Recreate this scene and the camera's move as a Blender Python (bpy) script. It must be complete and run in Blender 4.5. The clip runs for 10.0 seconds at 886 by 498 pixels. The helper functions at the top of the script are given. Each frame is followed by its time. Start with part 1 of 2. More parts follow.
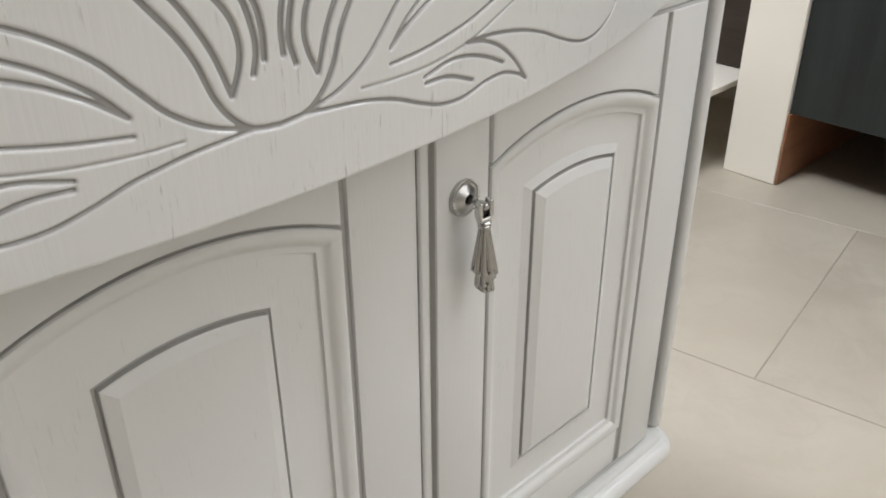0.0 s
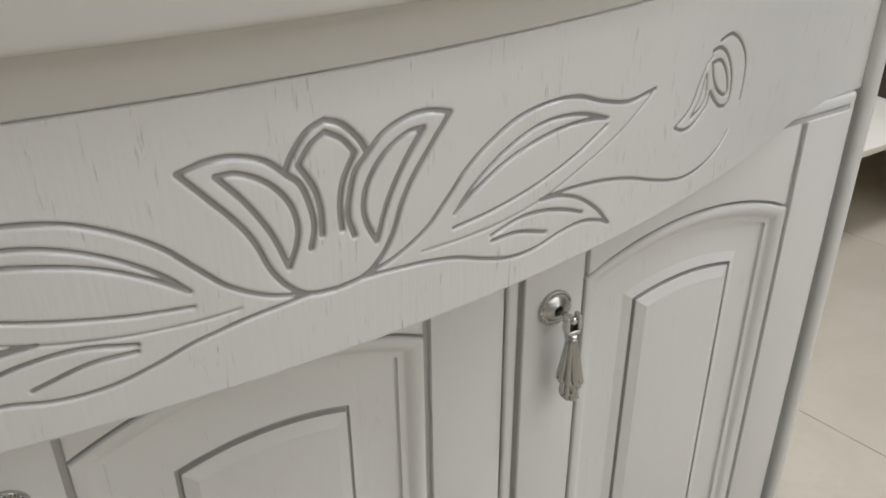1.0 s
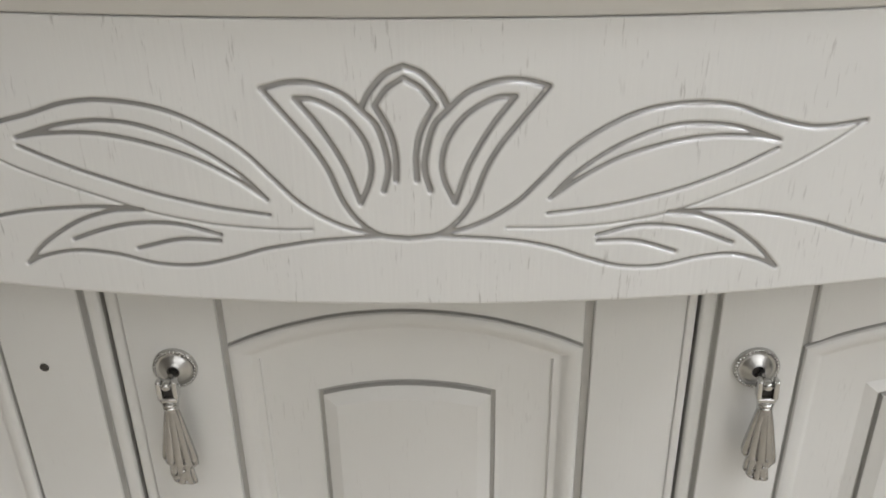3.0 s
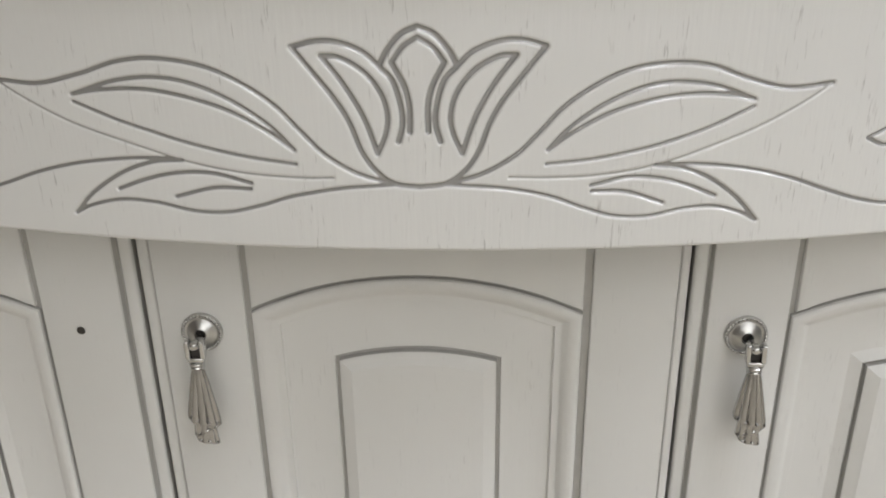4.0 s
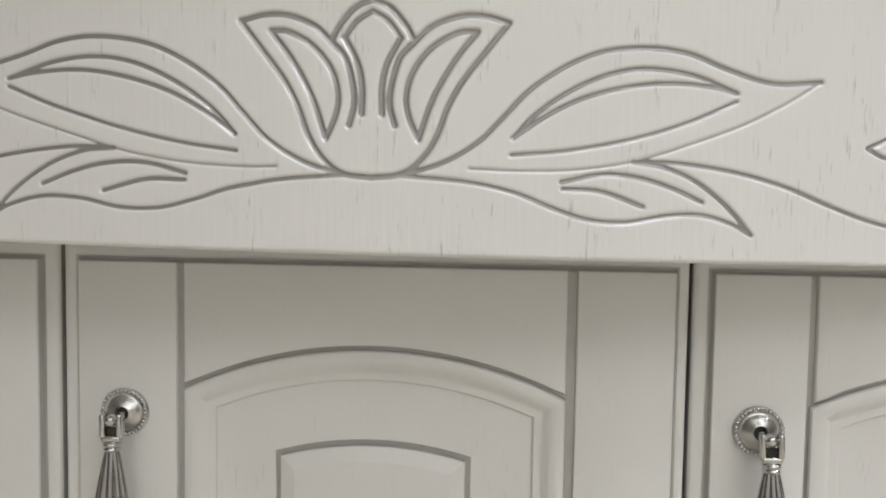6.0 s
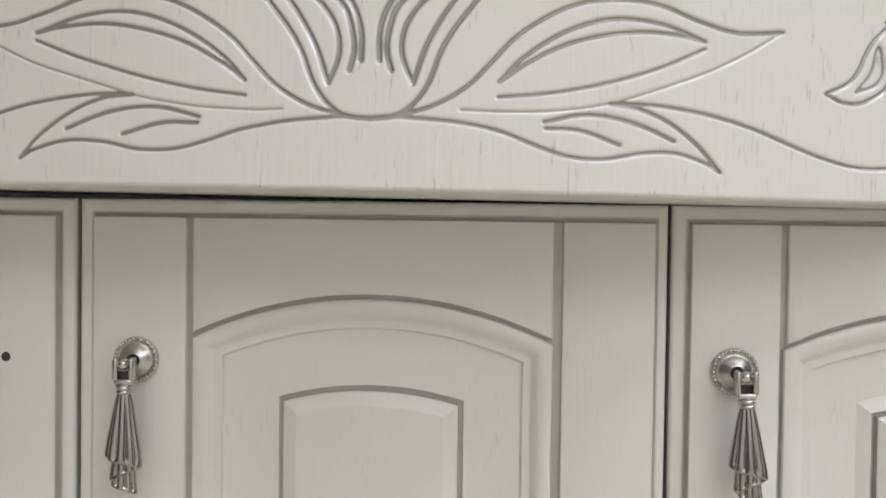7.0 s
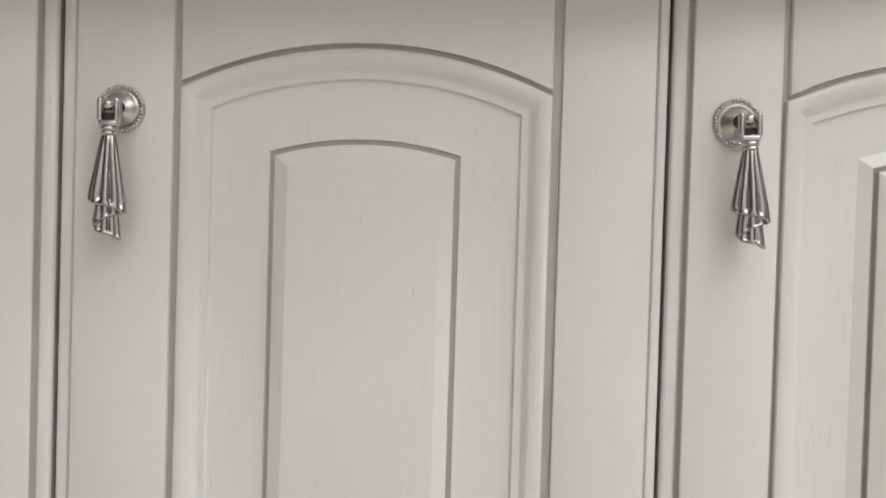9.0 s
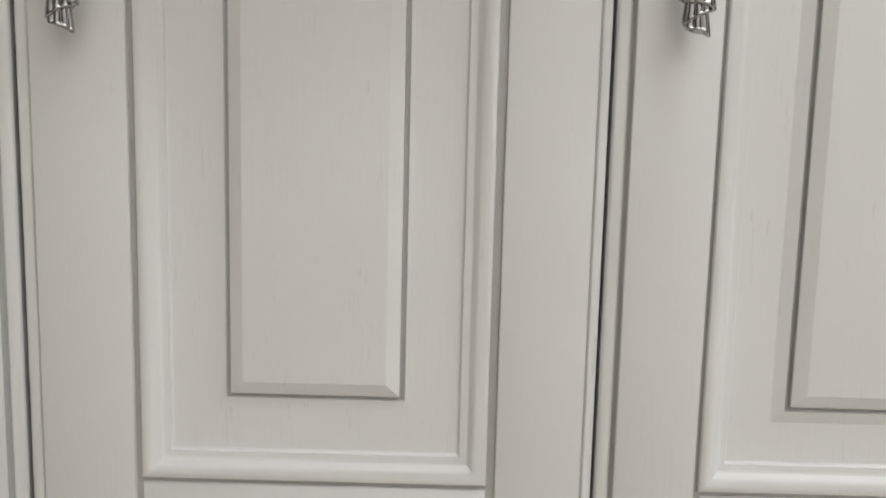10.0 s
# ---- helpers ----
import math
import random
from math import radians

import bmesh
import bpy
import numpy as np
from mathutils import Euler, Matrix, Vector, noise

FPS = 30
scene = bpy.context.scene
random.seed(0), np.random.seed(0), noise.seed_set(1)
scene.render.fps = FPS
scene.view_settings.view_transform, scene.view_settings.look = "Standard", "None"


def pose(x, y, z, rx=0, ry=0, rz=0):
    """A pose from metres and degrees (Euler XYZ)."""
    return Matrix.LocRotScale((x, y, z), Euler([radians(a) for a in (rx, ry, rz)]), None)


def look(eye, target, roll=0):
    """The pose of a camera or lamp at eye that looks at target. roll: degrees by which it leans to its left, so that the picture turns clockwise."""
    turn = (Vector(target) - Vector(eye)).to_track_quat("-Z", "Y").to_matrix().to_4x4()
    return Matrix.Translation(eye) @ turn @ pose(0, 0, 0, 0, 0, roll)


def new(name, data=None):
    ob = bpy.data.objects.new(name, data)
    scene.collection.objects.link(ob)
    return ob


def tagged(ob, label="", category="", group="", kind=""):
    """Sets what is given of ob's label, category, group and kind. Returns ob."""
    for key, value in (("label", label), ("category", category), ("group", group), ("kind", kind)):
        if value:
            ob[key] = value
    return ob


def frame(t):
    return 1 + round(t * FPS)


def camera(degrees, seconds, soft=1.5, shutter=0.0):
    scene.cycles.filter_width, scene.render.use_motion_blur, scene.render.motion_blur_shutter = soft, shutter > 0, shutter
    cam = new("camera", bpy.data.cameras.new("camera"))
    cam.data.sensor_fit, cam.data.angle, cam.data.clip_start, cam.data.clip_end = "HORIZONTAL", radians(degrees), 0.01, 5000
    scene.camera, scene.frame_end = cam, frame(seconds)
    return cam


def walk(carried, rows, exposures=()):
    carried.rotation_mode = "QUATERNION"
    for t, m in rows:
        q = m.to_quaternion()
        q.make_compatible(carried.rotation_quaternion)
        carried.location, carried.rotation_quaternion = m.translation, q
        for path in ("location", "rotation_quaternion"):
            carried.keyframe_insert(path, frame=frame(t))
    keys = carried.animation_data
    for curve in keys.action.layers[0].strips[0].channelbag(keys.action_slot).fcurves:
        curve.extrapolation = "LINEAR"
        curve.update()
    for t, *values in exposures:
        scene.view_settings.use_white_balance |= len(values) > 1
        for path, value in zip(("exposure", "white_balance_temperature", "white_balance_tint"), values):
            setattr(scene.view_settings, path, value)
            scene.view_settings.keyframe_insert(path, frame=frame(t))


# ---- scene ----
cam = camera(54.1, 10.0, soft=1.8)
PATH = [
    (0, (-0.141, -0.311, 0.783), (1.07, 0.946, -0.193), -0.2),
    (0.2, (-0.129, -0.317, 0.803), (1.06, 0.968, -0.165), -0.4),
    (0.5, (-0.118, -0.321, 0.827), (0.99, 1.032, -0.145), -0.9),
    (1, (-0.094, -0.321, 0.844), (0.807, 1.164, -0.148), -0.5),
    (1.5, (-0.079, -0.329, 0.841), (0.628, 1.244, -0.173), 0.4),
    (2, (-0.014, -0.336, 0.84), (0.282, 1.355, -0.187), -1.4),
    (2.5, (0.027, -0.339, 0.832), (0.046, 1.408, -0.141), -0.9),
    (4, (0.034, -0.409, 0.795), (-0.051, 1.424, -0.001), -0.8),
    (4.5, (0.04, -0.384, 0.782), (-0.032, 1.474, 0.045), -0.0),
    (5, (0.043, -0.357, 0.73), (-0.046, 1.576, 0.227), 0.2),
    (5.2, (0.047, -0.356, 0.707), (-0.041, 1.606, 0.329), 0.5),
    (6.3, (0.057, -0.407, 0.664), (-0.076, 1.586, 0.584), 1.0),
    (6.5, (0.055, -0.413, 0.654), (-0.069, 1.583, 0.603), 1.2),
    (7, (0.061, -0.419, 0.634), (-0.063, 1.576, 0.592), 0.8),
    (7.5, (0.061, -0.413, 0.609), (-0.048, 1.583, 0.569), 0.8),
    (8, (0.05, -0.406, 0.571), (-0.018, 1.593, 0.577), 1.1),
    (8.5, (0.053, -0.406, 0.554), (-0.018, 1.593, 0.522), 1.1),
    (9, (0.051, -0.411, 0.514), (-0.008, 1.588, 0.475), 1.7),
    (9.5, (0.058, -0.418, 0.513), (-0.003, 1.563, 0.247), 1.5),
    (10, (0.066, -0.426, 0.465), (0.055, 1.556, 0.195), 1.4),
]
EXPOSURES = [(0, -0.42), (0.5, -0.51), (1, -0.59), (1.5, -0.59), (2.5, -0.46), (4.0, -0.32), (5, -0.34), (6.3, -0.19), (7, -0.16), (7.6, -0.14), (8.4, -0.06), (9.2, -0.14), (10, -0.29)]
walk(cam, [(t, look(eye, target, roll)) for t, eye, target, roll in PATH], EXPOSURES)

# ---------------------------------------------------------------- world and light
FLOOR = -0.037
CEIL = 2.75
world = bpy.data.worlds.new("world")
scene.world = world
world.use_nodes = True
world.node_tree.nodes["Background"].inputs[0].default_value = (0.9, 0.93, 1.0, 1)
world.node_tree.nodes["Background"].inputs[1].default_value = 0.05

# x, y, watts, side of unseen ceiling panels; most are added fill, the last for the cream side panel
LAMPS = [(0.60, -0.95, 9.0, 0.32), (0.5, -0.30, 6, 0.6), (1.3, -1.62, 4.2, 0.8), (2.4, -0.9, 30, 0.6), (2.35, -3.15, 21, 2.0), (0.25, -3.15, 9, 2.0), (2.9, 1.2, 10, 0.6), (0.0, 0.80, 98, 0.6)]


# ---------------------------------------------------------------- materials
def material(name):
    m = bpy.data.materials.new(name)
    m.use_nodes = True
    return m, m.node_tree, m.node_tree.nodes["Principled BSDF"]


def node(tree, kind, **values):
    n = tree.nodes.new(kind)
    for key, value in values.items():
        n.inputs[key.replace("_", " ")].default_value = value
    return n


def coords(tree, scale):
    c = tree.nodes.new("ShaderNodeTexCoord")
    m = tree.nodes.new("ShaderNodeMapping")
    m.inputs["Scale"].default_value = scale
    tree.links.new(c.outputs["Object"], m.inputs["Vector"])
    return m.outputs["Vector"]


def ramp(tree, source, stops):
    r = tree.nodes.new("ShaderNodeValToRGB")
    r.color_ramp.elements[0].position, r.color_ramp.elements[0].color = stops[0][0], (*[stops[0][1]] * 3, 1)
    r.color_ramp.elements[1].position, r.color_ramp.elements[1].color = stops[1][0], (*[stops[1][1]] * 3, 1)
    tree.links.new(source, r.inputs["Fac"])
    return r.outputs["Color"]


def mix(tree, fac, a, b):
    n = tree.nodes.new("ShaderNodeMix")
    n.data_type = "RGBA"
    for source, socket in ((fac, n.inputs[0]), (a, n.inputs[6]), (b, n.inputs[7])):
        if isinstance(source, (int, float)):
            socket.default_value = source
        elif isinstance(source, tuple):
            socket.default_value = (*source, 1)
        else:
            tree.links.new(source, socket)
    return n.outputs[2]


def times(tree, a, b):
    n = tree.nodes.new("ShaderNodeMath")
    n.operation = "MULTIPLY"
    for source, socket in ((a, n.inputs[0]), (b, n.inputs[1])):
        if isinstance(source, (int, float)):
            socket.default_value = source
        else:
            tree.links.new(source, socket)
    return n.outputs[0]


def bump(tree, shader, height, strength, distance):
    b = node(tree, "ShaderNodeBump", Strength=strength, Distance=distance)
    tree.links.new(height, b.inputs["Height"])
    tree.links.new(b.outputs["Normal"], shader.inputs["Normal"])


PAINT = (0.77, 0.77, 0.755)
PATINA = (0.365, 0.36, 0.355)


def painted_wood(name, pores, carved=False):
    """White satin enamel over open-pored wood; pores: how many of the pores show the grey glaze."""
    m, tree, shader = material(name)
    grain = node(tree, "ShaderNodeTexNoise", Scale=1.0, Detail=3.0, Roughness=0.6)
    tree.links.new(coords(tree, (760, 760, 76)), grain.inputs["Vector"])
    patch = node(tree, "ShaderNodeTexNoise", Scale=1.0, Detail=2.0)
    tree.links.new(coords(tree, (60, 60, 30)), patch.inputs["Vector"])
    cloud = node(tree, "ShaderNodeTexNoise", Scale=9.0, Detail=3.0)
    tree.links.new(coords(tree, (1, 1, 1)), cloud.inputs["Vector"])
    lines = ramp(tree, grain.outputs["Fac"], ((0.60, 0.0), (0.68, 1.0)))
    where = ramp(tree, patch.outputs["Fac"], ((0.48, 0.0), (0.62, 1.0)))
    pore = times(tree, lines, where)
    base = mix(tree, cloud.outputs["Fac"], tuple(v * 0.965 for v in PAINT), tuple(min(1, v * 1.03) for v in PAINT))
    colour = mix(tree, times(tree, pore, pores), base, (0.44, 0.43, 0.41))
    shader.inputs["Roughness"].default_value = 0.30
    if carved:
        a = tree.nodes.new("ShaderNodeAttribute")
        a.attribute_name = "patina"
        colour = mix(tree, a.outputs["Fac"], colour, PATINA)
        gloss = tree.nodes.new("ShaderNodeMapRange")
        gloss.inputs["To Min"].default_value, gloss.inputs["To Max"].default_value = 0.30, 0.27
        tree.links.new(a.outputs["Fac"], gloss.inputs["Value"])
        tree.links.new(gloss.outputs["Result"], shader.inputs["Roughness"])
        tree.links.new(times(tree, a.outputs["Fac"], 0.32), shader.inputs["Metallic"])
    tree.links.new(colour, shader.inputs["Base Color"])
    soft = node(tree, "ShaderNodeTexNoise", Scale=1.0, Detail=2.0)
    tree.links.new(coords(tree, (420, 420, 30)), soft.inputs["Vector"])
    bump(tree, shader, soft.outputs["Fac"], 0.12 + 0.14 * pores, 0.0006)
    return m


def plain(name, colour, rough, metal=0.0, vary=0.06, scale=30.0, relief=0.05):
    m, tree, shader = material(name)
    n = node(tree, "ShaderNodeTexNoise", Scale=scale, Detail=5.0)
    tree.links.new(coords(tree, (1, 1, 1)), n.inputs["Vector"])
    c = mix(tree, n.outputs["Fac"], tuple(v * (1 - vary) for v in colour), tuple(min(1, v * (1 + vary)) for v in colour))
    tree.links.new(c, shader.inputs["Base Color"])
    shader.inputs["Roughness"].default_value = rough
    shader.inputs["Metallic"].default_value = metal
    if relief:
        bump(tree, shader, n.outputs["Fac"], relief, 0.001)
    return m


def veneer(name, dark, light, scale, rough):
    m, tree, shader = material(name)
    n = node(tree, "ShaderNodeTexNoise", Scale=1.0, Detail=6.0, Roughness=0.65)
    tree.links.new(coords(tree, scale), n.inputs["Vector"])
    tree.links.new(mix(tree, ramp(tree, n.outputs["Fac"], ((0.3, 0.0), (0.7, 1.0))), dark, light), shader.inputs["Base Color"])
    shader.inputs["Roughness"].default_value = rough
    bump(tree, shader, n.outputs["Fac"], 0.15, 0.001)
    return m


def tile_material():
    m, tree, shader = material("beige_stone_tile")
    a = node(tree, "ShaderNodeTexNoise", Scale=3.2, Detail=5.0, Roughness=0.6, Distortion=0.6)
    b = node(tree, "ShaderNodeTexNoise", Scale=60.0, Detail=4.0)
    info = tree.nodes.new("ShaderNodeObjectInfo")
    tc = tree.nodes.new("ShaderNodeTexCoord")
    tree.links.new(tc.outputs["Object"], a.inputs["Vector"])
    tree.links.new(tc.outputs["Object"], b.inputs["Vector"])
    one = mix(tree, ramp(tree, a.outputs["Fac"], ((0.35, 0.0), (0.68, 1.0))), (0.365, 0.325, 0.262), (0.47, 0.432, 0.362))
    two = mix(tree, times(tree, b.outputs["Fac"], 0.25), one, (0.42, 0.36, 0.275))
    veins = node(tree, "ShaderNodeTexNoise", Scale=13.0, Detail=7.0, Roughness=0.7, Distortion=1.2)
    tree.links.new(tc.outputs["Object"], veins.inputs["Vector"])
    two = mix(tree, times(tree, ramp(tree, veins.outputs["Fac"], ((0.48, 0.0), (0.66, 1.0))), 0.45), two, (0.35, 0.31, 0.245))
    three = mix(tree, times(tree, info.outputs["Random"], 0.35), two, (0.47, 0.425, 0.345))
    tree.links.new(three, shader.inputs["Base Color"])
    shader.inputs["Roughness"].default_value = 0.38
    bump(tree, shader, b.outputs["Fac"], 0.06, 0.001)
    return m


WHITE = painted_wood("white_enamel", 0.12)
WHITE_PORED = painted_wood("white_enamel_open_pores", 0.20)
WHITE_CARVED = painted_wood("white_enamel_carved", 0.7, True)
# Grey glaze of the grooves, reused as painted shade on the door edges.
GLAZE_AND_SHADE = plain("grey_patina_and_gap_shade", (0.47, 0.465, 0.45), 0.42, 0.25, 0.10, 120.0, 0.0)
CHROME = plain("chrome", (0.60, 0.60, 0.595), 0.15, 1.0, 0.02, 60.0, 0.0)
SATIN = plain("satin_chrome", (0.57, 0.57, 0.56), 0.32, 1.0, 0.03, 200.0, 0.0)
# Chrome with a darker base that stands in for dark reflections on the pendants.
CHROME_DARKENED = plain("darkened_chrome", (0.46, 0.455, 0.45), 0.09, 1.0, 0.10, 300.0, 0.0)
CERAMIC = plain("ceramic_top", (0.66, 0.645, 0.61), 0.25, 0.0, 0.015, 6.0, 0.0)
# Near-black stand-in for the shade inside small holes and the hinge gap.
HOLE_SHADE = plain("hole_shade", (0.05, 0.045, 0.04), 0.7)
TILE = tile_material()
GROUT = plain("grout", (0.32, 0.285, 0.235), 0.85, 0.0, 0.12, 80.0, 0.1)
WALL = plain("wall_paint", (0.80, 0.79, 0.765), 0.75, 0.0, 0.04, 8.0, 0.05)
WALL_DARK = plain("dark_reflection_brown", (0.17, 0.145, 0.125), 0.7, 0.0, 0.08, 8.0, 0.05)
CEILING = plain("ceiling_paint", (0.78, 0.78, 0.76), 0.8, 0.0, 0.03, 8.0, 0.03)
LEG = plain("cream_lacquer", (0.87, 0.825, 0.735), 0.4, 0.0, 0.02, 12.0, 0.02)
TEAL = veneer("dark_green_veneer", (0.010, 0.0135, 0.0135), (0.023, 0.030, 0.0295), (24, 24, 2.2), 0.45)
ORANGE = veneer("red_brown_wood", (0.20, 0.088, 0.045), (0.34, 0.16, 0.085), (3, 30, 30), 0.5)
BROWN = veneer("dark_brown_wood", (0.022, 0.014, 0.009), (0.045, 0.028, 0.018), (4, 4, 30), 0.5)
GAP_BROWN = veneer("gap_brown", (0.33, 0.265, 0.195), (0.43, 0.36, 0.275), (6, 60, 60), 0.65)

# Glow of the added panels, which lights the room along with their lamps.
lit, lit_tree, lit_shader = material("unseen_panel_glow")
lit_shader.inputs["Base Color"].default_value = (0.9, 0.9, 0.88, 1)
lit_shader.inputs["Emission Color"].default_value = (1.0, 0.98, 0.945, 1)
lit_shader.inputs["Emission Strength"].default_value = 1.8


# ---------------------------------------------------------------- mesh helpers
def finish(ob, materials, smooth=False):
    for m in materials if isinstance(materials, (list, tuple)) else (materials,):
        ob.data.materials.append(m)
    if smooth:
        ob.data.shade_smooth()
    return ob


def part(name, bm, mats, parent=None, label="", smooth=False, sharp=None):
    me = bpy.data.meshes.new(name)
    bmesh.ops.recalc_face_normals(bm, faces=bm.faces)
    bm.to_mesh(me)
    bm.free()
    ob = finish(new(name, me), mats, smooth)
    if sharp:
        me.set_sharp_from_angle(angle=radians(sharp))
    if parent:
        ob.parent = parent
    return tagged(ob, label)


def box(lo, hi, bevel=0.0, segments=2):
    bm = bmesh.new()
    bmesh.ops.create_cube(bm, size=1)
    for v in bm.verts:
        v.co = [lo[n] + (v.co[n] + 0.5) * (hi[n] - lo[n]) for n in range(3)]
    if bevel:
        bmesh.ops.bevel(bm, geom=bm.edges[:], offset=bevel, segments=segments, profile=0.5, affect="EDGES")
    return bm


def prism(outline, y0, y1, bevel=0.0006):
    """An outline in x and z, pushed back from y0 to y1, with its front edges eased."""
    bm = bmesh.new()
    front = [bm.verts.new((x, y0, z)) for x, z in outline]
    back = [bm.verts.new((x, y1, z)) for x, z in outline]
    face = bm.faces.new(front)
    bm.faces.new(back[::-1])
    for n in range(len(front)):
        k = (n + 1) % len(front)
        bm.faces.new((front[n], back[n], back[k], front[k]))
    if bevel:
        bmesh.ops.bevel(bm, geom=list(face.edges), offset=bevel, segments=2, profile=0.5, affect="EDGES")
    return bm


def loft(rings, closed=True, cap=False, glazed=()):
    """Rings of equal length joined one to the next; glazed: the steps that take the second material."""
    bm = bmesh.new()
    rows = [[bm.verts.new(p) for p in ring] for ring in rings]
    for n in range(len(rows) - 1):
        count = len(rows[n])
        for k in range(count if closed else count - 1):
            j = (k + 1) % count
            f = bm.faces.new((rows[n][k], rows[n][j], rows[n + 1][j], rows[n + 1][k]))
            f.material_index = 1 if n in glazed else 0
    if cap:
        bm.faces.new(rows[-1])
    return bm


def spin(profile, count=32):
    """Rings of (radius, height) round the z axis."""
    rings = []
    for r, h in profile:
        ring = []
        for k in range(count):
            a = 2 * math.pi * k / count
            ring.append((r * math.cos(a), r * math.sin(a), h))
        rings.append(ring)
    bm = loft(rings, cap=True)
    bm.faces.new([v for v in bm.verts][:count])
    return bm


def turned(bm, m):
    bmesh.ops.transform(bm, matrix=m, verts=bm.verts)
    return bm


# ---------------------------------------------------------------- room
tagged(part("floor", box((-3.2, -4.2, FLOOR - 0.10), (4.6, 3.0, FLOOR - 0.0014)), GROUT), "beige stone floor tiles with thin grout joints", "floor", kind="structure")
floor = bpy.data.objects["floor"]
# Unseen walls: three dark for the chrome to reflect, the south pale for bounce.
for name, lo, hi in (("wall_north", (-3.2, 2.8, FLOOR), (4.6, 3.0, CEIL)), ("wall_south", (-3.2, -4.4, FLOOR), (4.6, -4.2, CEIL)),
                     ("wall_west", (-3.4, -4.4, FLOOR), (-3.2, 3.0, CEIL)), ("wall_east", (4.6, -4.4, FLOOR), (4.8, 3.0, CEIL))):
    dark = name != "wall_south"
    tagged(part(name, box(lo, hi), WALL_DARK if dark else WALL), "unseen wall, dark brown for contrast in the chrome" if dark else "unseen pale wall that bounces light onto the cabinet front", "wall", kind="structure")
tagged(part("ceiling", box((-3.4, -4.4, CEIL), (4.8, 3.0, CEIL + 0.1)), CEILING), "plain white painted showroom ceiling", "ceiling", kind="structure")


# Builds one assumed light panel, out of view overhead.
def unseen_light(x, y, watts, side):
    h = side / 2
    ob = tagged(new("unseen_light"), "unseen square ceiling panel added to light the cabinet", "lamp", "ceiling lights")
    ob.location = (x, y, CEIL)
    part("frame", box((-h - 0.02, -h - 0.02, -0.03), (h + 0.02, h + 0.02, -0.001), 0.004), CEILING, ob)
    part("diffuser", box((-h, -h, -0.034), (h, h, -0.0305)), lit, ob)
    lamp = bpy.data.lights.new("panel_light", "AREA")
    lamp.size, lamp.energy, lamp.color = side, watts, (0.955, 0.985, 1.05)
    new("panel_light", lamp).matrix_world = pose(x, y, CEIL - 0.04)


for row in LAMPS:
    unseen_light(*row)

# ---------------------------------------------------------------- vanity cabinet
SAGITTA = -0.077
HALF = 0.4390
vanity = tagged(new("vanity_cabinet"), "white enamelled wooden vanity cabinet with carved bow front apron", "cabinet")
vanity.location = (0, 0, FLOOR)
UP = -FLOOR


def bow_line(x):
    """The depth of the bowed front and its slope, at places x in an array: a shallow curve that flattens at the ends."""
    x = np.asarray(x, float)
    raw, slope = 0.60 * x ** 2 - 0.12 * x ** 4, 1.2 * x - 0.48 * x ** 3
    over = np.maximum(raw - 0.068, 0) / 0.026
    depth = np.minimum(raw, 0.068) + 0.026 * (1 - np.exp(-over))
    return SAGITTA + depth, slope * np.exp(-over)


def bow(x, off=0.0):
    """The depth of the bowed front at x; off: how far outside of it."""
    y, slope = bow_line(x)
    return float(y - off * np.sqrt(1 + slope * slope))


def vpart(name, bm, mats, label="", smooth=False, sharp=None, parent=None):
    return part(name, turned(bm, Matrix.Translation((0, 0, UP))), mats, parent or vanity, label, smooth, sharp)


vpart("carcass", box((-HALF, 0.045, 0.10), (HALF, 0.46, 0.758), 0.001), WHITE)
for s in (-1, 1):
    # Brown frame added behind the doors to set the tone of the gaps.
    vpart("gap_stile", box((s * 0.146 - 0.016, 0.0225, 0.2400), (s * 0.146 + 0.016, 0.0445, 0.6345), 0.001), GAP_BROWN, "added brown stile that tones the door gaps")
    a, b = sorted((s * 0.4392, s * 0.4525))
    vpart("side_panel", box((a, 0.0045, 0.2330), (b, 0.465, 0.7510), 0.0064, 7), WHITE, smooth=True, sharp=50)

vpart("gap_rail", box((-0.4300, 0.0225, 0.6350), (0.4300, 0.0445, 0.6485), 0.001), GAP_BROWN, "added brown rail that tones the gap above the doors")


def nose_path(off, corner):
    """The outline of the plinth in plan, with rounded front corners."""
    pts, x, y = [], 0.4445 + off, 0.0035 - off
    r = max(0.001, corner + off)
    pts.append((-x, 0.46))
    for k in range(13):
        a = math.pi + k * math.pi / 24
        pts.append((-x + r + r * math.cos(a), y + r + r * math.sin(a)))
    for k in range(13):
        a = 1.5 * math.pi + k * math.pi / 24
        pts.append((x - r + r * math.cos(a), y + r + r * math.sin(a)))
    pts.append((x, 0.46))
    return pts


profile = [(-0.070, 0.2325), (0.000, 0.2325), (0.0050, 0.2318), (0.0062, 0.2300), (0.0064, 0.2262), (0.0075, 0.2258)]
profile += [(0.0075 + 0.0090 * math.sin(a), 0.2160 + 0.0098 * math.cos(a)) for a in [math.pi * k / 12 for k in range(1, 12)]]
profile += [(0.0050, 0.2048), (-0.0200, 0.2046), (-0.0240, 0.2030), (-0.0240, 0.10), (-0.0240, FLOOR)]
vpart("plinth", loft([[(x, y, z) for x, y in nose_path(o, 0.010)] for o, z in profile], closed=False), WHITE, "white rounded plinth moulding", True, 40)

# carved apron: the strokes of the ornament in millimetres from its middle, across and up
STROKES = []


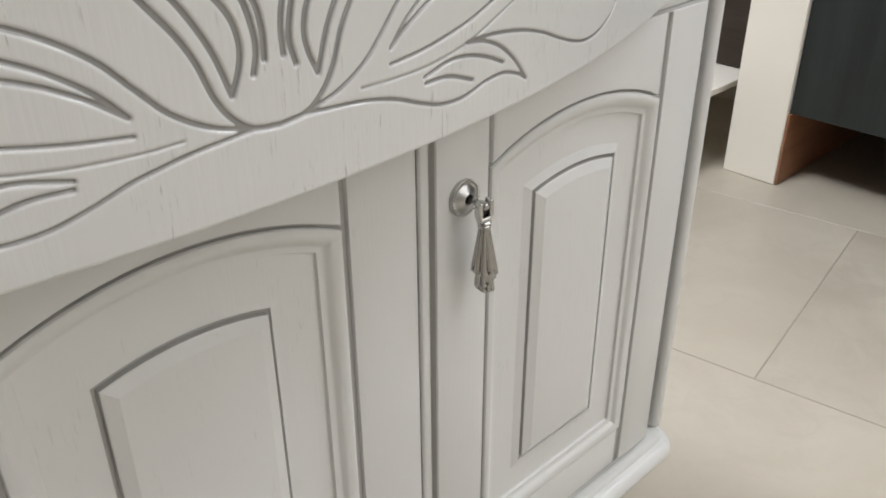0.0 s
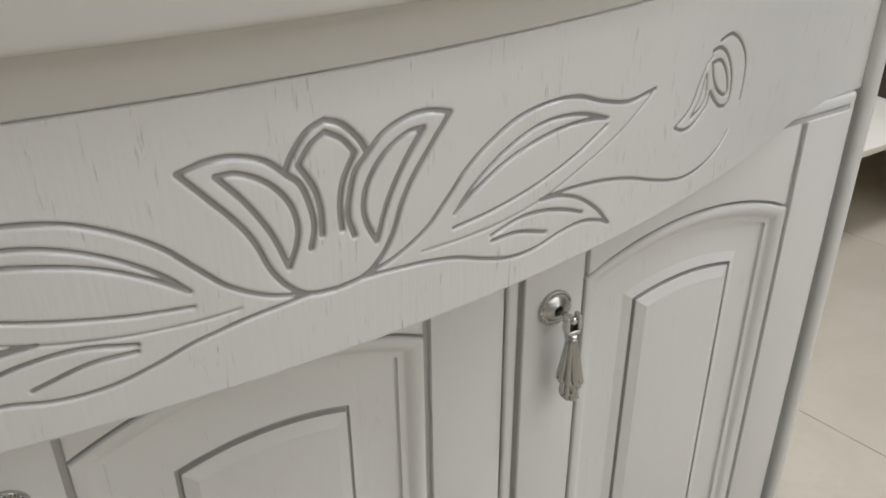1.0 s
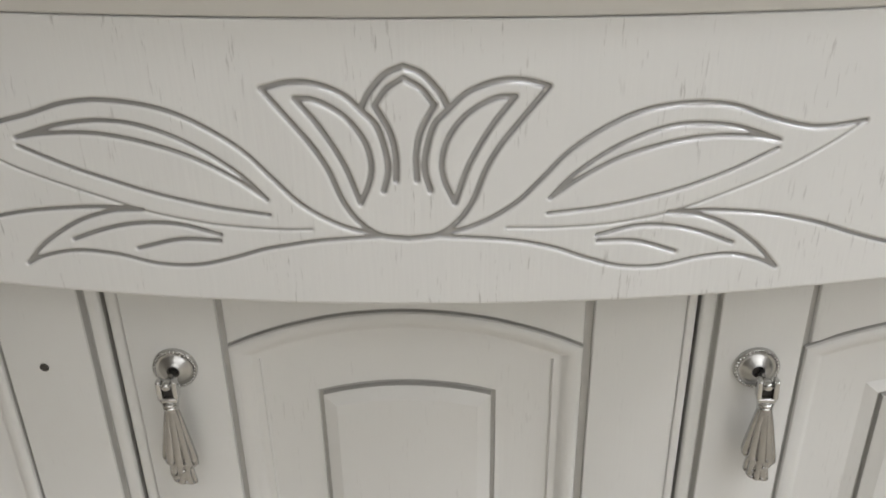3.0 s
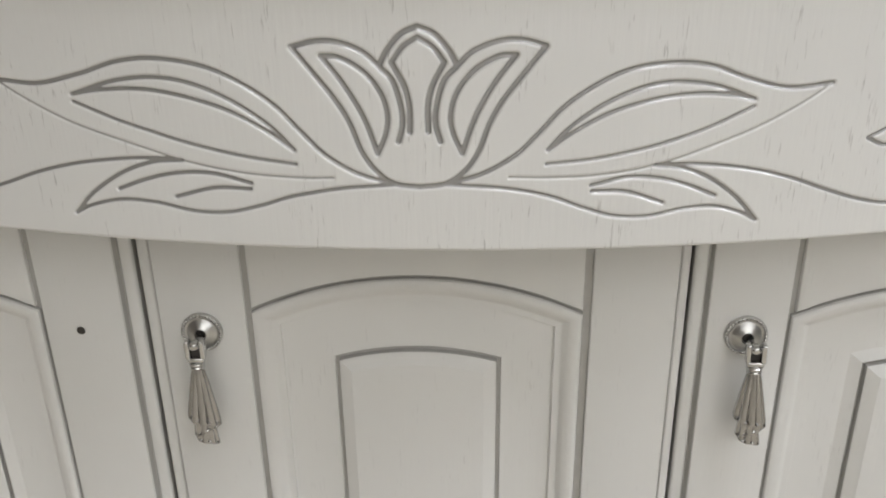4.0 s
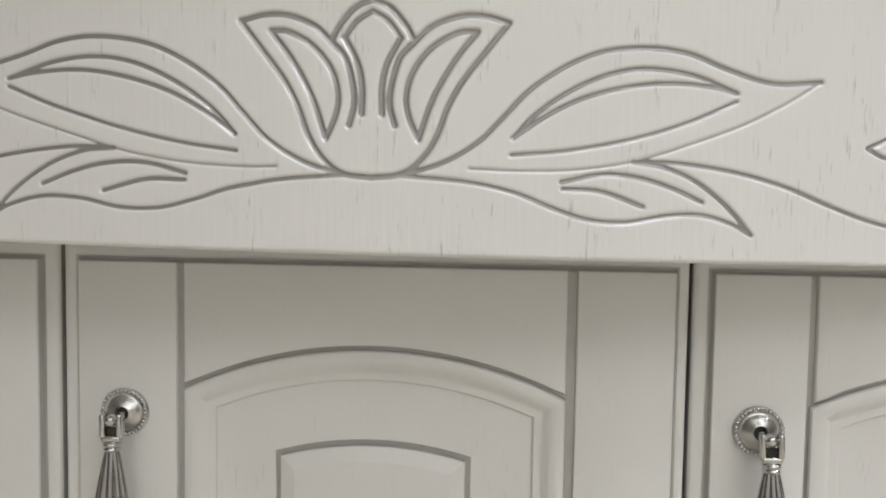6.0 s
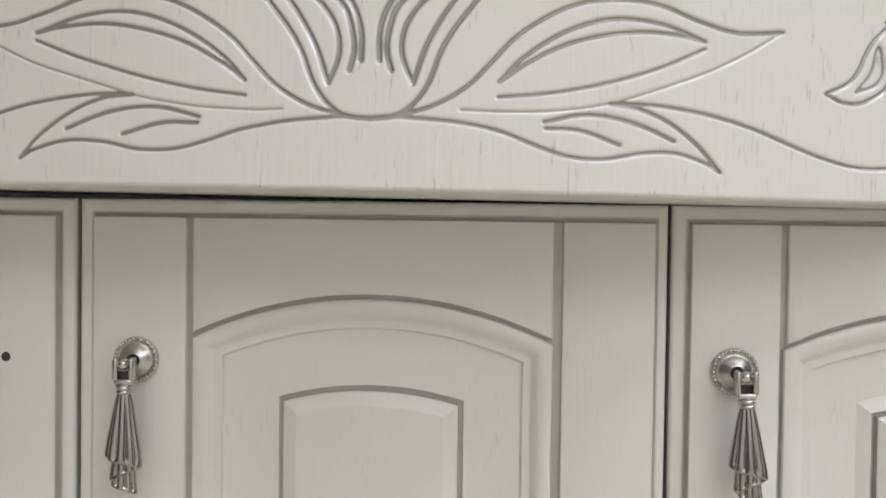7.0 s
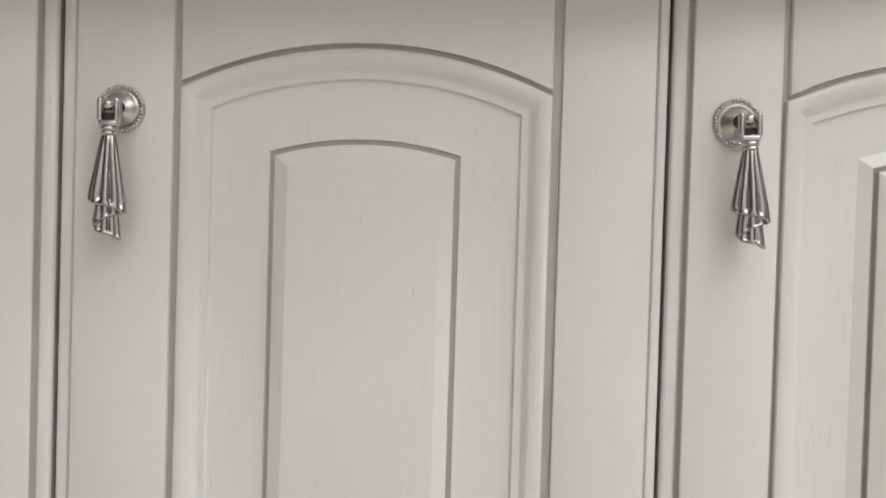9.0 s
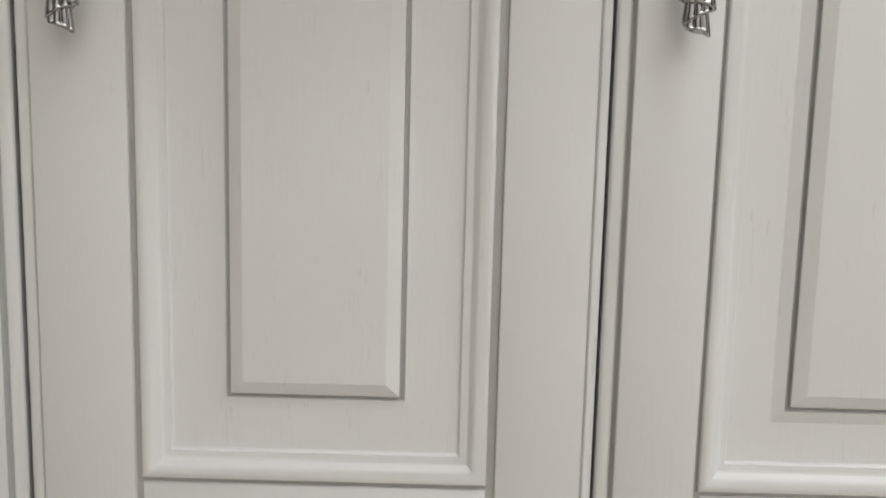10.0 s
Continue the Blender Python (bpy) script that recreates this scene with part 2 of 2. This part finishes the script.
def stroke(width, *pts, both=True):
    """A carved line through a few points; the ornament is the same on both sides."""
    p = [Vector(q) for q in pts]
    p = [2 * p[0] - p[1]] + p + [2 * p[-1] - p[-2]]
    line = []
    for n in range(1, len(p) - 2):
        a, b, c, d = p[n - 1 : n + 3]
        steps = max(2, int((c - b).length / 0.3))
        for k in range(steps):
            t = k / steps
            line.append(0.5 * (2 * b + (c - a) * t + (2 * a - 5 * b + 4 * c - d) * t * t + (3 * b - a - 3 * c + d) * t ** 3))
    line.append(p[-2])
    for s in (-1, 1) if both else (1,):
        drawn = [(max(0.0, q.x - 1.25 * min(1.0, q.x / 12)), q.y) for q in line]
        STROKES.append((width * 1.15, np.array([(x, z) if s > 0 else (-x * (0.985 + 0.085 * min(1.0, max(0.0, x - 45) / 90)), z + 3.2 * min(1.0, max(0.0, x - 45) / 60)) for x, z in drawn])))


# tulip
stroke(1.25, (0, 742.0), (7, 739.3), (13, 733.4), (16.5, 727))
stroke(1.15, (0, 738), (6.5, 734.3), (11.5, 728.5))
stroke(1.25, (11.5, 728.5), (6, 719), (4, 710), (4.2, 701))
stroke(1.25, (16.5, 727), (11, 721), (7.8, 711), (7.4, 704), (9.4, 697))
stroke(1.15, (16.5, 727), (23, 732.8), (33, 736.4), (42, 736.5), (50.5, 734.2))
stroke(1.15, (50.5, 734.2), (42.2, 723.8), (34.4, 713.7), (29.2, 704.6), (24.8, 693), (19.5, 685), (12, 679.5), (0, 678))
stroke(1.15, (39.2, 731), (32, 730.4), (22.7, 725), (16.2, 716.6), (13.8, 708), (14.7, 700.5), (18.3, 692))
stroke(1.15, (39.2, 731), (31, 720.3), (23.5, 707), (18.3, 692))
# large leaf
stroke(1.0, (11, 679), (26.5, 683.5), (39.5, 691), (49, 700.5), (59, 711), (72, 719.6), (85, 724.8), (101, 726.5), (116, 724.8), (131, 719.3), (148, 715), (166.5, 716))
stroke(0.62, (166.5, 716), (152, 707), (136, 699), (117.5, 692), (96.5, 685.3), (75, 682), (56, 681.3), (37, 681.8))
stroke(0.95, (52.5, 693), (61, 702), (74, 711), (88, 717), (101.5, 719), (118, 717), (134.5, 711))
stroke(0.95, (52.5, 693), (64, 701), (78, 708), (95, 712.5), (111, 714), (125, 713), (134.5, 711))
stroke(0.85, (134.5, 708), (116.5, 700), (96, 693.5), (73, 689), (52, 687))
# small leaf and vine
stroke(0.9, (11, 679), (35.5, 677), (53, 673.5), (67.5, 668), (80.5, 664), (94.5, 663.2), (109.5, 665.8), (122.5, 666.2), (134, 663), (141.5, 659))
stroke(0.95, (141.5, 659), (132, 669.5), (120, 678.5), (108, 683.5), (96.5, 685.3))
stroke(0.9, (96.5, 685.3), (114, 685), (135, 682), (154, 677), (171, 670.5), (187, 665), (202, 662), (218, 663), (232, 668), (240, 675))
stroke(0.95, (70.5, 677.5), (85, 680.5), (98, 679.7), (111, 676), (122.5, 671))
stroke(0.95, (71, 675), (85, 674.3), (100.5, 669))
# scroll at either end
stroke(1.0, (218, 726), (229, 727), (240, 720.5), (247.5, 710.5), (249.5, 699), (248.5, 689))
stroke(1.1, (212, 722.5), (219.5, 722.5), (227.5, 717), (234, 706.5), (236, 696.5), (234, 690.5), (226.5, 691.5), (218.5, 698), (215, 702))
stroke(1.1, (213, 716.5), (221, 716), (228, 709), (232, 699), (229.5, 696.5), (222, 701), (216.5, 708), (213, 716.5))
stroke(0.95, (186, 692), (195.3, 696.6), (200, 702.2), (202.5, 708), (206, 714), (212, 720))
stroke(0.95, (186, 692), (193, 688.8), (200.5, 688.7), (208, 692), (212.5, 696), (214, 702))
stroke(0.8, (199, 693.2), (205.3, 701.2), (207.5, 709.5), (209.2, 712), (210.8, 702.7), (207.8, 696.7), (199, 693.2))

CENTRE, TILT = 0.00975, 0.010


def carved_front(z0, z1):
    fine = np.arange(-0.285, 0.2785, 0.00034)
    xs = np.concatenate([np.linspace(-HALF, -0.2865, 50), fine, np.linspace(0.2800, HALF, 55)])
    zs = np.linspace(z1, z0, int((z1 - z0) / 0.00034))
    depth = np.zeros((len(zs), len(xs)))
    step = zs[0] - zs[1]
    for width, line in STROKES:
        w, deep = width * 0.001, min(0.0011, width * 0.0010)
        for n, (px, pz) in enumerate(line * 0.001):
            px += CENTRE
            pz += TILT * px
            i0, i1 = np.searchsorted(xs, (px - w, px + w))
            j0, j1 = int((z1 - pz - w) / step), int((z1 - pz + w) / step) + 2
            j0, j1 = max(0, j0), min(len(zs), j1)
            if i0 >= i1 or j0 >= j1:
                continue
            r2 = ((xs[None, i0:i1] - px) ** 2 + (zs[j0:j1, None] - pz) ** 2) / w ** 2
            cut = deep * np.clip(1 - r2 ** 1.7, 0, None)
            depth[j0:j1, i0:i1] = np.maximum(depth[j0:j1, i0:i1], cut)
    for _ in range(2):
        depth[1:-1] = (depth[:-2] + 2 * depth[1:-1] + depth[2:]) / 4
        depth[:, 1:-1] = (depth[:, :-2] + 2 * depth[:, 1:-1] + depth[:, 2:]) / 4
    return xs, zs, depth


def apron():
    z0, z1, rear = 0.6516, 0.7575, 0.040
    xs, zs, depth = carved_front(z0, z1)
    front, slope = bow_line(xs)
    nx, ny = slope / np.sqrt(1 + slope ** 2), -1 / np.sqrt(1 + slope ** 2)
    rows, marks = [], []

    def row(off, z, mark=0.0):
        rows.append(np.stack([xs + off * nx, front + off * ny, z + UP - TILT * xs], 1))
        marks.append(np.zeros_like(xs) + mark)

    row(-0.018, z1)
    row(-0.0006, z1)
    for j, z in enumerate(zs[1:]):
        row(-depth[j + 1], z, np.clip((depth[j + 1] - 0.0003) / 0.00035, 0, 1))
    for k in range(1, 9):
        a = math.pi / 2 * k / 8
        row(-0.0019 * (1 - math.cos(a)), z0 - 0.0019 * math.sin(a))
    last = rows[-1].copy()
    last[:, 1] = np.maximum(last[:, 1] + 0.002, rear + 0.03)
    rows.append(last)
    marks.append(np.zeros_like(xs))
    co = np.concatenate(rows)
    h, w = len(rows), len(xs)
    idx = np.arange(h * w).reshape(h, w)
    quads = np.stack([idx[:-1, :-1], idx[1:, :-1], idx[1:, 1:], idx[:-1, 1:]], -1).reshape(-1, 4)
    me = bpy.data.meshes.new("apron")
    me.vertices.add(len(co))
    me.vertices.foreach_set("co", co.ravel())
    me.loops.add(quads.size)
    me.loops.foreach_set("vertex_index", quads.ravel())
    me.polygons.add(len(quads))
    me.polygons.foreach_set("loop_start", np.arange(0, quads.size, 4))
    me.update(calc_edges=True)
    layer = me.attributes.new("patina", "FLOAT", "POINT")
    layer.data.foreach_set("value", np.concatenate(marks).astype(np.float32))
    me.validate()
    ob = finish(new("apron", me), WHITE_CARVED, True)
    me.set_sharp_from_angle(angle=radians(60))
    ob.parent = vanity
    tagged(ob, "white bowed apron carved with a tulip and leaves")


apron()

# top slab with a coved edge that follows the bow
top = tagged(new("countertop"), "cream white countertop with coved bowed edge", "countertop")
top.location = (0, 0, 0.7580)
cove = [(-0.06, 0.0), (-0.0008, 0.0), (0.0000, 0.0008)]
cove += [(0.0002 + 0.0125 * (1 - math.cos(a)), 0.0020 + 0.0190 * math.sin(a)) for a in [math.pi / 2 * k / 11 for k in range(12)]]
cove += [(0.0135, 0.0212), (0.0139, 0.0216), (0.0143, 0.0224), (0.0145, 0.0236)]
cove += [(0.0145, 0.0400)] + [(0.0145 - 0.010 * (1 - math.cos(a)), 0.0400 + 0.010 * math.sin(a)) for a in [math.pi / 2 * k / 6 for k in range(1, 7)]] + [(-0.30, 0.0500)]
xs = [-0.452 + 0.904 * k / 96 for k in range(97)]


def edge_strip(rows):
    """A length of the profile, run along the bow, with its ends closed."""
    bm = loft([[(x, min(0.44, bow(x, o) if o > -0.05 else (0.1 if o > -0.1 else 0.44)), z - TILT * x) for x in xs] for o, z in rows], closed=False)
    for s in (0, -1):
        ends = sorted((v for v in bm.verts if abs(v.co.x - xs[s]) < 1e-6), key=lambda v: v.index)
        bm.faces.new(ends)
    return bm


split = next(n for n, row in enumerate(cove) if row == (0.0135, 0.0212))
part("edge_moulding", edge_strip(cove[:split] + [(-0.06, 0.0210)]), CERAMIC, top, "coved moulding under the slab", smooth=True, sharp=35)
part("bowed_slab", edge_strip([(-0.06, 0.0212)] + cove[split:]), CERAMIC, top, smooth=True, sharp=35)

# ---------------------------------------------------------------- doors
TOP, BOTTOM = 0.6478, 0.2350
ARCH = 0.5800            # where the arch springs
RISE_R = 0.2034          # radius of the arch of a full-width door


def rectangle(x0, x1, z0, z1, d, y, slim=1.0):
    return [(x0 + d, y, z0 + d), (x1 - d * slim, y, z0 + d), (x1 - d * slim, y, z1 - d), (x0 + d, y, z1 - d)]


def arched(cx, half, d, y, z0=0.2835, count=24):
    """An arch-headed outline, drawn in by d."""
    w, r = half - d, RISE_R - d
    zc = ARCH - math.sqrt(RISE_R ** 2 - half ** 2)
    a0 = math.asin(w / r)
    pts = [(cx - w, y, z0 + d), (cx + w, y, z0 + d)]
    for k in range(count + 1):
        a = a0 - 2 * a0 * k / count
        pts.append((cx + r * math.sin(a), y, zc + r * math.cos(a)))
    return pts


def door(x0, x1, cx, half, left, right, inn, pull=None, hole=None, slim=1.0, lift=0.0022):
    """A door from x0 to x1 whose panel is centred on cx; left, right: how far its side grooves reach past the panel's edges, inn: how far under them; slim: how narrow its right bead is; lift: how far the field rises towards the raised panel."""
    body = [(0.0030, 0.0220), (0.0, 0.0215), (0.0, 0.0062), (0.0005, 0.0050), (0.0016, 0.0042), (0.0030, 0.0037), (0.0046, 0.0036), (0.0062, 0.0039), (0.0070, 0.0048), (0.0080, 0.0048), (0.0093, 0.0008)]
    # Step 1, the side wall, is greyed to imitate shade in the gaps.
    ob = vpart("door", loft([rectangle(x0, x1, BOTTOM, TOP, d, y, slim) for d, y in body], glazed=(1, 8, 9)), [WHITE, GLAZE_AND_SHADE], "white arched raised panel door", True, 32)
    e = 0.0090

    def piece(name, bm, mats=WHITE, label="", smooth=False, sharp=None):
        return vpart(name, bm, mats, label, smooth, sharp, ob)

    zlo, zhi = BOTTOM + e, TOP - e
    piece("backing", box((x0 + 0.004, 0.0150, BOTTOM + 0.004), (x1 - 0.004, 0.0215, TOP - 0.004)), WHITE)
    for a, b in ((x0 + e, cx - half - left), (cx + half + right, x1 - e * slim)):
        piece("stile", prism([(a, zlo), (b, zlo), (b, zhi), (a, zhi)], 0.0, 0.010), WHITE, "", True, 40)
    for s, out in ((-1, left), (1, right)):
        a, b = sorted((cx + s * (half - inn - 0.0005), cx + s * (half + out + 0.001)))
        piece("groove", box((a, 0.0028, zlo), (b, 0.0100, zhi)), GLAZE_AND_SHADE, "grey glazed groove")
    head = [(p[0], p[2]) for p in arched(cx, half, 0.0, 0.0)[2:]]
    head = [(x if abs(x - cx) < half - inn else cx + math.copysign(half - inn, x - cx), z + 0.0020) for x, z in head]
    piece("top_rail", prism([(cx + half - inn, zhi)] + head + [(cx - half + inn, zhi)], 0.0, 0.008), WHITE, "", True, 40)
    piece("bottom_rail", prism([(cx - half + inn, zlo), (cx + half - inn, zlo), (cx + half - inn, 0.2815), (cx - half + inn, 0.2815)], 0.0012, 0.010), WHITE, "", True, 40)
    mould = [(-0.0030, 0.0029), (0.0004, 0.0029), (0.0006, 0.0010), (0.0012, -0.0003), (0.0025, -0.0009), (0.0045, -0.0009), (0.0066, -0.0002), (0.0086, 0.0012), (0.0101, 0.0027), (0.0111, 0.0034), (0.0120, 0.0036), (0.0146, 0.0037), (0.0150, 0.0056), (0.0158, 0.0060)]
    piece("panel_moulding", loft([arched(cx, half + 0.0002, d, y) for d, y in mould], glazed=(0, 1)), [WHITE, GLAZE_AND_SHADE], "", True, 30)
    field = [(0.0150, 0.0060), (0.0370, 0.0060), (0.0433, 0.0060 - lift), (0.0436, 0.0066), (0.0457, 0.0066), (0.0460, 0.0034), (0.0466, 0.0029), (0.0528, 0.0003), (0.0535, 0.0002)]
    piece("raised_panel", loft([arched(cx, half + 0.0002, d, y) for d, y in field], cap=True, glazed=(3, 4)), [WHITE_PORED, GLAZE_AND_SHADE], "", True, 9)
    if hole:
        x, z = hole
        # The hole is a dark disc in place of its inner shade.
        piece("screw_hole", turned(spin([(0.0024, -0.0004), (0.0020, 0.0001), (0.0018, 0.004)], 16), pose(x, 0, z, -90)), HOLE_SHADE, "empty screw hole, its shade a dark disc")
    if pull:
        drop_pull(ob, *pull)
    return ob


def drop_pull(parent, x, z, swing=0.0, shift=0.0, lean=0.0, size=1.0):
    """A chrome drop handle: beaded rosette, forked hinge, draped pendant."""
    here = pose(x, 0, z)
    rose = [(0.0112, 0.0), (0.0114, 0.0010), (0.0111, 0.0020), (0.0104, 0.0024), (0.0095, 0.0023), (0.0088, 0.0019), (0.0081, 0.0019), (0.0074, 0.0025), (0.0064, 0.0034), (0.0053, 0.0041), (0.0043, 0.0046), (0.0037, 0.0052), (0.0033, 0.0053), (0.0030, 0.0048), (0.0029, 0.0010)]
    vpart("rosette", turned(spin(rose, 40), here @ pose(0, 0.0002, 0, 90)), SATIN, "satin chrome beaded rosette", True, 50, parent)
    beads = bmesh.new()
    for k in range(34):
        a = 2 * math.pi * k / 34
        bmesh.ops.create_icosphere(beads, subdivisions=1, radius=0.00095, matrix=pose(0.0102 * math.cos(a), -0.0024, 0.0102 * math.sin(a), 0, -math.degrees(a)) @ Matrix.Diagonal((1.25, 0.8, 0.85, 1)))
    vpart("bead_ring", turned(beads, here), CHROME, "", True, None, parent)
    # Dark filling that imitates the shade in the pin hole.
    vpart("socket", turned(spin([(0.0029, 0.0), (0.0029, 0.0030), (0.0020, 0.0031), (0.0010, 0.0031)], 20), here @ pose(0, 0, 0, 90)), HOLE_SHADE, "dark fill painting shade round the hinge pin", True, 40, parent)
    pin = [(0.0015, 0.0), (0.0015, 0.0070), (0.0017, 0.0084), (0.0022, 0.0092), (0.0026, 0.0106), (0.0027, 0.0126), (0.0024, 0.0144), (0.0015, 0.0153), (0.0008, 0.0155)]
    vpart("hinge_pin", turned(spin(pin, 20), here @ pose(shift * 0.6, -0.0032, -0.0002, 90)), CHROME, "", True, 50, parent)
    fork = here @ pose(shift, -0.0150, -0.0010) @ pose(0, 0, 0, 0, lean, swing)
    for s in (-1, 1):
        prong = box((-0.0014, -0.0029, -0.0072), (0.0014, 0.0029, 0.0040), 0.0013, 4)
        vpart("hinge_fork", turned(prong, fork @ pose(s * 0.0038, 0, 0.0)), CHROME, "", True, 50, parent)
    vpart("hinge_rivet", turned(spin([(0.0009, -0.0052), (0.0012, -0.0049), (0.0012, 0.0049), (0.0009, 0.0052)], 14), fork @ pose(0, 0, 0.0010, 0, 90)), CHROME, "", True, 50, parent)
    vpart("hinge_bridge", turned(box((-0.0044, -0.0027, -0.0092), (0.0044, 0.0027, -0.0062), 0.0011, 3), fork), CHROME, "", True, 40, parent)
    # Dark plate behind the prongs, painted shade for the open gap.
    vpart("recess_shade", turned(box((-0.0024, 0.0006, -0.0066), (0.0024, 0.0016, -0.0028)), fork), HOLE_SHADE, "dark plate painting shade into the hinge gap", False, None, parent)
    neck = [(0.0018, -0.0086), (0.0039, -0.0094), (0.0042, -0.0102), (0.0039, -0.0110), (0.0033, -0.0113), (0.0038, -0.0118), (0.0040, -0.0125), (0.0037, -0.0131), (0.0030, -0.0135), (0.0015, -0.0138)]
    vpart("neck", turned(spin(neck, 24), fork), CHROME, "", True, 60, parent)

    def drape(r0, r1, h0, h1, lobes, phase, slant, flare):
        """A fluted bell with a slanting, thick, rolled hem; flare: how late it widens."""
        rings, count, steps = [], 108, 30
        for n in range(steps + 6):
            t = min(1.0, n / steps)
            roll = max(0, n - steps) * math.pi / 6
            ring = []
            for k in range(count):
                a = 2 * math.pi * k / count
                hem = h1 - slant * math.cos(a) - 0.0005 * math.cos(3 * a + phase)
                r = r0 + (r1 - r0) * t ** flare
                fold = abs(math.cos(lobes * a / 2 + phase)) ** 0.75
                fade = 1 - max(0.0, (t - 0.90) / 0.10) * 0.75
                r *= 1 + (0.10 + 0.22 * t) * (fold - 0.65) * fade
                r += 0.0007 * math.exp(-((t - 0.985) / 0.022) ** 2)
                h = h0 + (hem - h0) * t
                if roll:
                    r, h = r - 0.0008 * (1 - math.cos(roll)), h - 0.0007 * math.sin(roll)
                ring.append((r * math.cos(a), r * math.sin(a) * 0.78, h))
            rings.append(ring)
        return loft(rings, cap=True)

    tall = Matrix.Diagonal((1, 1, size, 1))
    vpart("pendant", turned(drape(0.0032, 0.0082, -0.0130, -0.0440, 9, 0.5, 0.0026, 0.85), fork @ tall), CHROME_DARKENED, "chrome fluted draped pendant, darkened in place of reflections", True, 55, parent)
    vpart("pendant_fold", turned(drape(0.0052, 0.0067, -0.0360, -0.0500, 9, 1.2, -0.0030, 1.0), fork @ pose(0.0006, 0, 0) @ tall), CHROME_DARKENED, "", True, 55, parent)
    vpart("pendant_tip", turned(drape(0.0044, 0.0058, -0.0420, -0.0565, 8, 0.3, 0.0022, 1.0), fork @ pose(0.0002, 0, 0) @ tall), CHROME_DARKENED, "", True, 55, parent)


door(-0.1478, 0.1433, 0.0, 0.0890, 0.0030, 0.0040, 0.0006, pull=(-0.1162, 0.5683, 4, 0.0, 0, 1.03), slim=0.74, lift=0.0009)
door(0.1450, 0.4250, 0.2830, 0.0860, 0.0016, 0.0042, 0.0020, pull=(0.1744, 0.5690, -6, 0.0016, -2, 0.965))
door(-0.4270, -0.1500, -0.2905, 0.0860, 0.0016, 0.0016, 0.0020, hole=(-0.1835, 0.5680))

# ---------------------------------------------------------------- neighbouring furniture
FAR = 1.603
cab = tagged(new("display_cabinet"), "dark green display cabinet between cream side panels", "cabinet")
cab.location = (0, 0, FLOOR)
part("side_panel", box((FAR, 0.442, 0.0), (FAR + 0.50, 0.566, 0.95), 0.003), LEG, cab, "cream lacquered side panel")
part("inner_panel", box((FAR + 0.004, 0.436, 0.0), (FAR + 0.479, 0.4415, 0.164), 0.001), ORANGE, cab, "red brown wood inner panel")
part("drawer_front", box((FAR + 0.012, -0.60, 0.165), (FAR + 0.032, 0.4410, 0.93), 0.002), TEAL, cab, "dark green veneer drawer front")
part("bottom_board", box((FAR + 0.034, -0.60, 0.166), (FAR + 0.479, 0.4410, 0.19)), BROWN, cab)
part("back_board", box((FAR + 0.48, -0.60, 0.0), (FAR + 0.50, 0.4410, 0.90)), BROWN, cab)
part("far_panel", box((FAR, -0.73, 0.0), (FAR + 0.50, -0.603, 0.95), 0.003), LEG, cab)
part("top_board", box((FAR - 0.005, -0.74, 0.9502), (FAR + 0.51, 0.575, 0.985), 0.003), LEG, cab)

bench = tagged(new("low_bench"), "low cream white bench with thin overhanging board", "bench")
bench.location = (1.25, 0.605, FLOOR)
part("board", box((0, 0, 0.172), (1.2, 1.1, 0.187), 0.002), LEG, bench)
part("base", box((0.35, 0.30, 0), (1.15, 1.05, 0.1715), 0.002), LEG, bench)
tall = tagged(new("tall_cabinet"), "dark brown wooden cabinet standing on the bench", "cabinet")
tall.location = (1.752, 0.605, FLOOR + 0.1872)
part("body", box((0, 0, 0), (0.5, 1.0, 1.6), 0.004), BROWN, tall)

# ---------------------------------------------------------------- floor tiles, the nearest as pieces
U, V = Vector((0.987, 0.161, 0)).normalized(), Vector((-0.161, 0.987, 0)).normalized()
ORIGIN = Vector((0.934, 0.1215, 0))
TILE_U, TILE_V = 0.600, 1.200


def tile_mesh():
    bm = box((0.0013, 0.0013, -0.010), (TILE_U - 0.0013, TILE_V - 0.0013, 0.0), 0.0005, 1)
    me = bpy.data.meshes.new("tile")
    bm.to_mesh(me)
    bm.free()
    me.materials.append(TILE)
    return me


shared = tile_mesh()
spin_z = math.degrees(math.atan2(U.y, U.x))
for i in range(-9, 10):
    for j in range(-6, 6):
        o = ORIGIN + U * (i * TILE_U) + V * (j * TILE_V + (0.0 if i % 2 == 0 else 0.6))
        place = pose(o.x, o.y, FLOOR, 0, 0, spin_z)
        corners = [o + U * a + V * b for a in (0, TILE_U) for b in (0, TILE_V)]
        if all(-3.2 < c.x < 4.6 and -4.2 < c.y < 2.8 for c in corners):
            mesh = shared
        elif any(-3.2 < c.x < 4.6 and -4.2 < c.y < 2.8 for c in corners):
            bm = bmesh.new()
            bm.from_mesh(shared)
            bm.transform(place)
            for side, normal in (((-3.2, 0, 0), (-1, 0, 0)), ((4.6, 0, 0), (1, 0, 0)), ((0, -4.2, 0), (0, -1, 0)), ((0, 2.8, 0), (0, 1, 0))):
                bmesh.ops.bisect_plane(bm, geom=bm.verts[:] + bm.edges[:] + bm.faces[:], plane_co=side, plane_no=normal, clear_outer=True)
            bm.transform(place.inverted())
            mesh = bpy.data.meshes.new("tile")
            bm.to_mesh(mesh)
            bm.free()
            mesh.materials.append(TILE)
            if not mesh.polygons:
                continue
        else:
            continue
        ob = new("tile", mesh)
        ob.matrix_world = place
        ob.parent = floor
